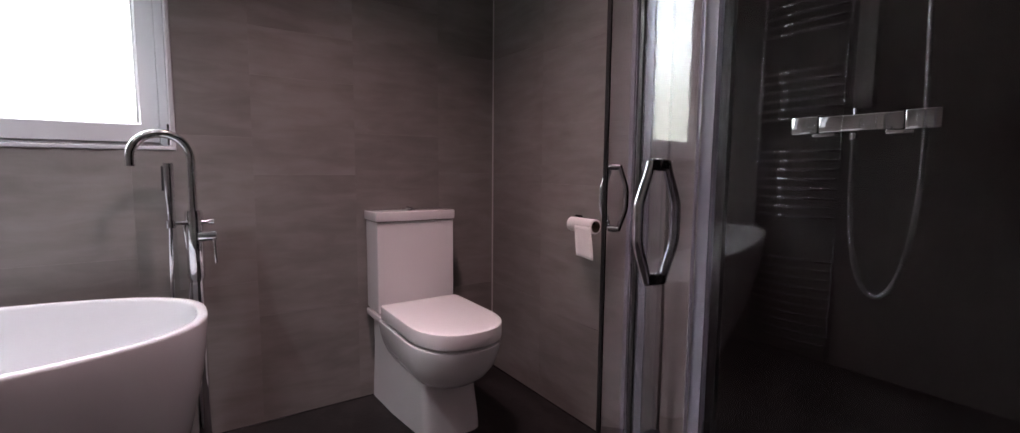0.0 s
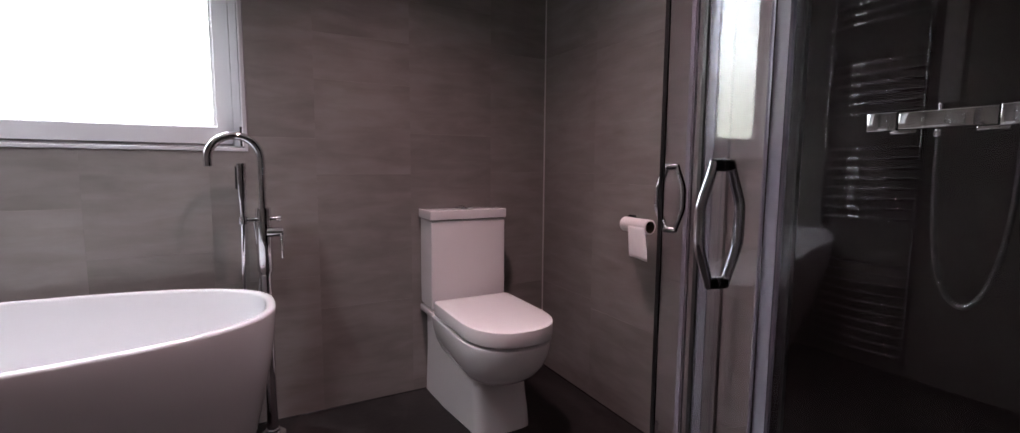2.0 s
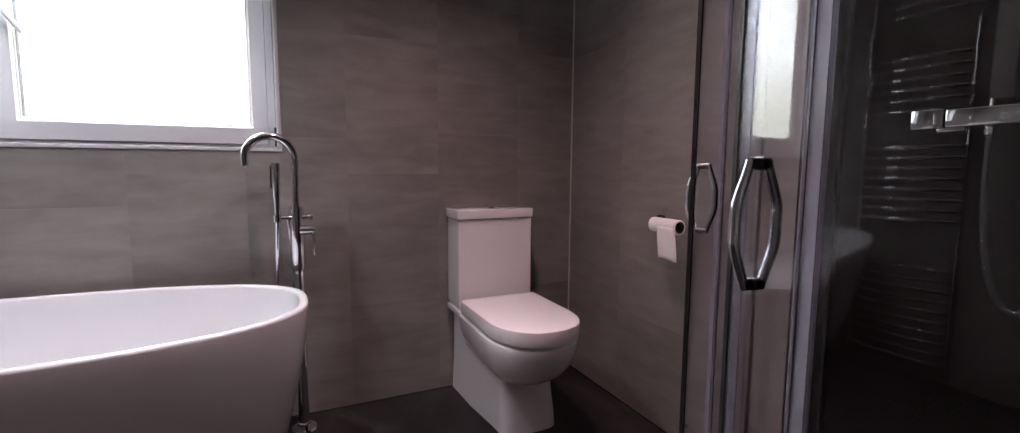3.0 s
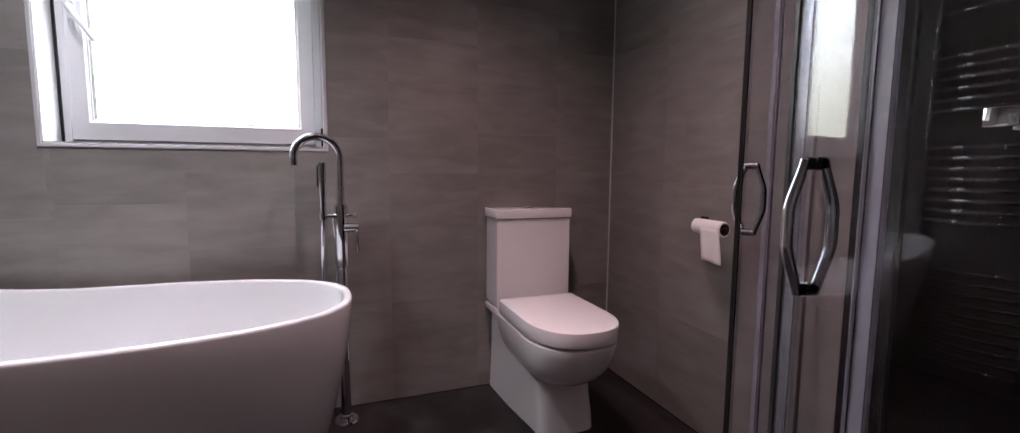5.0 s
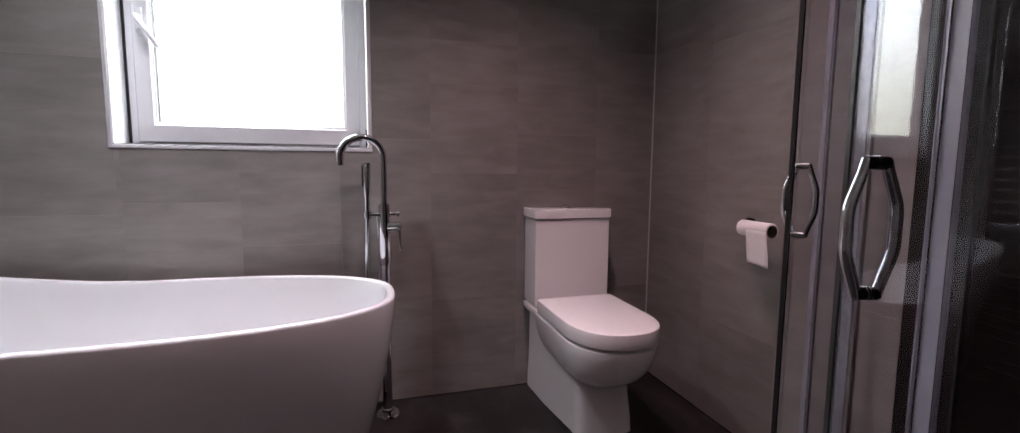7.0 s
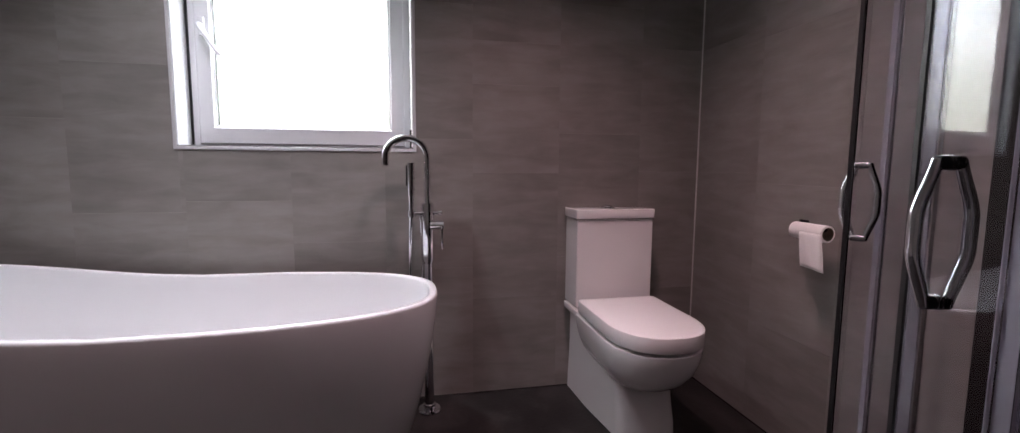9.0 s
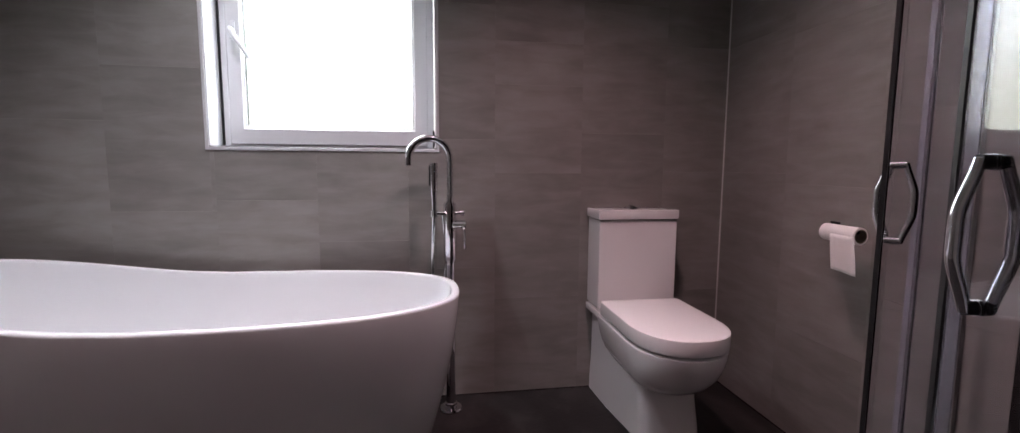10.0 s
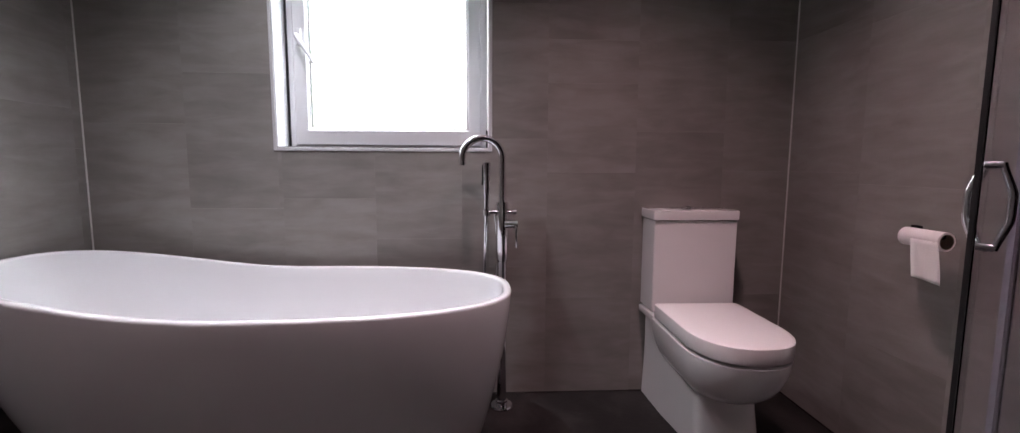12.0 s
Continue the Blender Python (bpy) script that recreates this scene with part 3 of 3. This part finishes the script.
for near in (True, False):
    line = near_sweep(NEAR_PH[0], NEAR_PH[2], NEAR_R, 20) if near else sweep(PH_FAR, 88.0, RD) + [Vector((XR - 0.0005, SY + RD, 0))]
    door = part("sliding_door", strip(line, 0.006, TRAY_H + 0.04, GLASS_TOP - 0.005), M_GLASS, shower, "curved clear glass sliding door, slid open")
    door.visible_shadow = False
    if near:
        part("edge_seal", strip(near_sweep(NEAR_PH[1], NEAR_PH[2] - 0.1, NEAR_R + 0.002, 3), 0.0015, TRAY_H + 0.04, GLASS_TOP - 0.005), M_CLEAR, door, "upright translucent door seal strip")
        # dark strip added to mask the trailing glass edge, which catches light
        part("end_cap", strip(near_sweep(NEAR_PH[0] - 0.25, NEAR_PH[0] - 0.02, NEAR_R + 0.0005, 2), 0.007, TRAY_H + 0.04, GLASS_TOP - 0.005), M_GASKET, door, "dark edge strip")
        part("seal_lip", strip(near_sweep(NEAR_PH[2] + 0.1, NEAR_PH[3], NEAR_R + 0.003, 3), 0.010, TRAY_H + 0.04, GLASS_TOP - 0.005), M_GASKET, door)
    else:
        part("edge_seal", strip(sweep(PH_FAR - 0.5, PH_FAR, RD + 0.004, 2), 0.007, TRAY_H + 0.04, GLASS_TOP - 0.005), M_GASKET, door, "upright door seal strip")
        part("seal_lip", strip(sweep(PH_FAR - 1.26, PH_FAR - 0.51, RD + 0.003, 3), 0.008, TRAY_H + 0.04, GLASS_TOP - 0.005), M_GASKET, door)
    ph_h = NEAR_PH[4] if near else 64.9
    nrm = Vector((-math.cos(radians(ph_h)), math.sin(radians(ph_h)), 0))
    p0 = near_rim(ph_h, NEAR_R - 0.003) if near else rim(ph_h, RD - 0.003)
    ZT, ZB = 0.983, 0.820
    # near bolts: the dark reflection is painted as a darker metal
    bolt = M_DARKCHROME if near else M_CHROME
    reach = 0.0185
    handle = part("handle", tube([p0 - nrm * 0.016 + Vector((0, 0, ZT)), p0 + nrm * 0.016 + Vector((0, 0, ZT))], 0.0085, 18), bolt, door, "chrome bow handle on both faces")
    part("lower_bolt", tube([p0 - nrm * 0.016 + Vector((0, 0, ZB)), p0 + nrm * 0.016 + Vector((0, 0, ZB))], 0.0085, 18), bolt, handle)
    for z in (ZT, ZB):
        for sgn in (1, -1):
            part("collar", tube([p0 + nrm * (sgn * 0.0035) + Vector((0, 0, z)), p0 + nrm * (sgn * 0.0055) + Vector((0, 0, z))], 0.0096, 18), M_CHROME, handle)
    for sgn in (1, -1):
        pts = []
        for i in range(25):
            u = i / 24
            k = min(1.0, (1 - abs(2 * u - 1)) / 0.72)
            w = 0.0145 + reach * (0.65 * k + 0.35 * smoothstep(k))
            pts.append(p0 + nrm * (sgn * w) + Vector((0, 0, ZT + 0.004 + (ZB - ZT - 0.008) * u)))
        part("bow", tube(pts, [0.0064 + 0.0012 * math.sin(math.pi * i / 24) for i in range(25)], 16), M_CHROME, handle)
side.visible_shadow = end.visible_shadow = False

# ---- shower valve, hose and rail on the dark panel ----
VX, VY, VZ = 1.345, -1.546, 1.077
HY = VY + 0.014                  # outlet and riser stem
valve = thing("shower_valve", "square chrome bar shower valve on the dark panel", "shower valve")
part("bar", box(VX - 0.02, VX + 0.02, VY - 0.075, VY + 0.075, VZ - 0.017, VZ + 0.017, 0.0025), M_VALVE, valve)
for s in (-1, 1):
    part("knob", box(VX - 0.021, VX + 0.021, *sorted((VY + s * 0.0775, VY + s * 0.132)), VZ - 0.019, VZ + 0.019, 0.0025), M_VALVE, valve)
    part("wall_union", tube([(VX + 0.018, VY + s * 0.07, VZ), (XR - 0.002, VY + s * 0.07, VZ)], 0.017, 16), M_VALVE, valve)
    part("limit_stop", box(VX - 0.014, VX + 0.010, *sorted((VY + s * 0.045, VY + s * 0.090)), VZ - 0.026, VZ - 0.0175, 0.002), M_VALVE, valve)
part("outlet", turned([(0.009, -0.034), (0.010, -0.030), (0.010, -0.020), (0.007, -0.016)], (VX, HY, VZ), 16), M_POLISHED, valve)
rail = thing("shower_rail", "flat chrome shower riser rail on the dark panel", "shower rail")
part("bar", box(VX - 0.010, VX + 0.016, VY - 0.017, VY + 0.018, VZ + 0.030, 1.95, 0.0035, 3), M_RISER, rail)
part("stem", tube([(VX - 0.002, HY, VZ + 0.0172), (VX - 0.002, HY, VZ + 0.032)], 0.005, 12), M_POLISHED, rail)
part("slider", box(VX - 0.022, VX + 0.026, VY - 0.024, VY + 0.024, 1.62, 1.68, 0.006), M_VALVE, rail)
part("hand_shower", tube([(VX - 0.03, VY - 0.09, 1.52), (VX - 0.04, VY - 0.055, 1.60), (VX - 0.05, VY - 0.03, 1.70), (VX - 0.08, VY - 0.02, 1.78)], [0.010, 0.013, 0.015, 0.02]), M_VALVE, rail)
for z in (1.30, 1.93):
    part("wall_bracket", box(VX + 0.014, XR - 0.001, VY - 0.016, VY + 0.016, z - 0.014, z + 0.014, 0.003), M_VALVE, rail)
pts = [Vector((VX, HY, VZ - 0.034))]
bot, dy = 0.728, 0.118
for i in range(1, 41):
    u = i / 40
    a = math.pi * u
    y = HY - dy / 2 * (1 - math.cos(a)) - 0.002 * math.sin(2 * a)
    z = (VZ - 0.034) * (1 - u) + 1.04 * u - (0.322) * math.sin(a) ** 0.62
    pts.append(Vector((VX - 0.004 * math.sin(a), y, z)))
pts += [Vector((VX, HY - dy + 0.004 * k, 1.04 + 0.12 * k)) for k in range(1, 5)]
hose_t = thing("shower_hose", "looped ribbed chrome shower hose hanging from the valve", "hose")
part("tube", tube(pts, 0.0056, 10), M_DARKCHROME, hose_t)
HL = [p for a, b in zip(pts, pts[1:]) for p in (a.lerp(b, k / max(1, int((b - a).length / 0.0045))) for k in range(max(1, int((b - a).length / 0.0045))))]
bm = bmesh.new()
for a, b in zip(HL, HL[1:]):
    d = (b - a).normalized() * 0.0012
    tube([a - d, a, a + d], [0.0052, 0.0068, 0.0052], 8, bm, ends=False)
part("ribbing", bm, M_CHROME, hose_t)

# ---- towel radiator on the west wall ----
radiator = thing("towel_radiator", "tall chrome ladder towel radiator on the tiled wall", "radiator")
RAX, RAY0, RAY1, BOW = XL + 0.034, -0.955, -0.550, 0.034
RAC, RAH = (RAY0 + RAY1) / 2, (RAY1 - RAY0) / 2
for y in (RAY0, RAY1):
    part("upright", tube([(RAX, y, 0.05), (RAX, y, 1.90)], 0.015, 16), M_POLISHED, radiator)
bar_line = [(RAX + BOW * (1 - u * u), RAC + RAH * u, 0) for u in (-1 + j / 12 for j in range(25))]
bar_mesh = to_mesh("bar", tube(bar_line, 0.011, 16), M_POLISHED)
for z0, k in ((0.098, 10), (0.748, 8), (1.246, 6), (1.675, 4)):
    for i in range(k):
        bar = new("bar", bar_mesh)
        bar.parent = radiator
        bar.location.z = z0 + 0.0475 * i
for y in (RAY0, RAY1):
    for z in (0.62, 1.55):
        part("wall_bracket", tube([(XL - 0.001, y, z), (RAX - 0.012, y, z)], 0.010, 12), M_POLISHED, radiator)

# ---- wall tiles, piece by piece ----
JOINT = 0.0007
TILE_H = 0.53
tile_meshes = {}


def tile_mesh(w, h, flip, material):
    """A tile with softened edges, drawn in the wall's plane; its face looks towards -y."""
    key = (round(w, 4), round(h, 4), flip, material.name)
    if key not in tile_meshes:
        b = 0.0008
        g = 0.0001
        bm = loft([[(0, T, 0), (w, T, 0), (w, T, h), (0, T, h)], [(0, g, 0), (w, g, 0), (w, g, h), (0, g, h)], [(g, 0, b), (w - g, 0, b), (w - g, 0, h - b), (g, 0, h - b)]])
        tile_meshes[key] = to_mesh("tile", bm, material, False)
    return tile_meshes[key]


def tile(parent, m, w, h, material):
    ob = new("tile", tile_mesh(w - 0.0001, h - JOINT, False, material))
    ob.parent = parent
    ob.matrix_basis = m
    return ob


def joints(first_joint, extra=()):
    zs = [first_joint + TILE_H * k for k in range(-3, 6)]
    return [0.0] + sorted(z for z in zs + list(extra) if 0.04 < z < H - 0.04) + [H]


back_cols = [(XL, -1.052, 0.60, ()), (-1.052, -0.690, 0.797, ()), (-0.690, -0.324, 0.837, ()), (-0.324, 0.024, 0.672, ()), (0.024, 0.374, 1.082, ()),
             (0.374, 0.742, 0.947, (1.306,)), (0.742, 1.112, 1.115, ()), (1.112, XR, 0.955, ())]
for x0, x1, z, extra in back_cols:
    zs = joints(z, extra)
    for z0, z1 in zip(zs, zs[1:]):
        spans = []
        if x1 <= WX0 or x0 >= WX1 or z1 <= WZ0 or z0 >= WZ1:
            spans = [(x0, x1, z0, z1)]
        else:
            if x0 < WX0:
                spans.append((x0, WX0, z0, z1))
            if x1 > WX1:
                spans.append((WX1, x1, z0, z1))
            mx0, mx1 = max(x0, WX0), min(x1, WX1)
            if z0 < WZ0:
                spans.append((mx0, mx1, z0, WZ0))
            if z1 > WZ1:
                spans.append((mx0, mx1, WZ1, z1))
        for a, b, c0, c1 in spans:
            if b - a > 0.01 and c1 - c0 > 0.01:
                tile(wall_north, pose(a + JOINT / 2, 0, c0 + JOINT / 2), b - a, c1 - c0, M_TILE)
east_cols = [(0.0, 0.385, 0.955), (0.385, 0.757, 0.918), (0.757, 1.13, 0.60)]
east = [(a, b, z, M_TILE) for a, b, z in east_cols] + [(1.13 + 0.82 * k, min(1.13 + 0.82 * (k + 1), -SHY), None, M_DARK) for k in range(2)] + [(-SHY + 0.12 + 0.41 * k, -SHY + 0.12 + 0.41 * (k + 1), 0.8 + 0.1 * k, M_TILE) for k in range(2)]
for a, b, z, m in east:
    if b - a < 0.02:
        continue
    zs = joints(z) if z else [0.0, H]
    for z0, z1 in zip(zs, zs[1:]):
        tile(wall_east, pose(XR, -a - JOINT / 2, z0 + JOINT / 2, 0, 0, -90), b - a, z1 - z0, m)
for k in range(10):
    a, b = -YS - 0.362 * (k + 1), -YS - 0.362 * k
    zs = joints((0.66, 0.94, 0.80, 1.06, 0.72, 0.88, 0.61, 1.00, 1.18, 0.50)[k])
    a = max(a, 0.0)
    if b - a > 0.02:
        for z0, z1 in zip(zs, zs[1:]):
            tile(wall_west, pose(XL, -b + JOINT / 2, z0 + JOINT / 2, 0, 0, 90), b - a, z1 - z0, M_TILE)
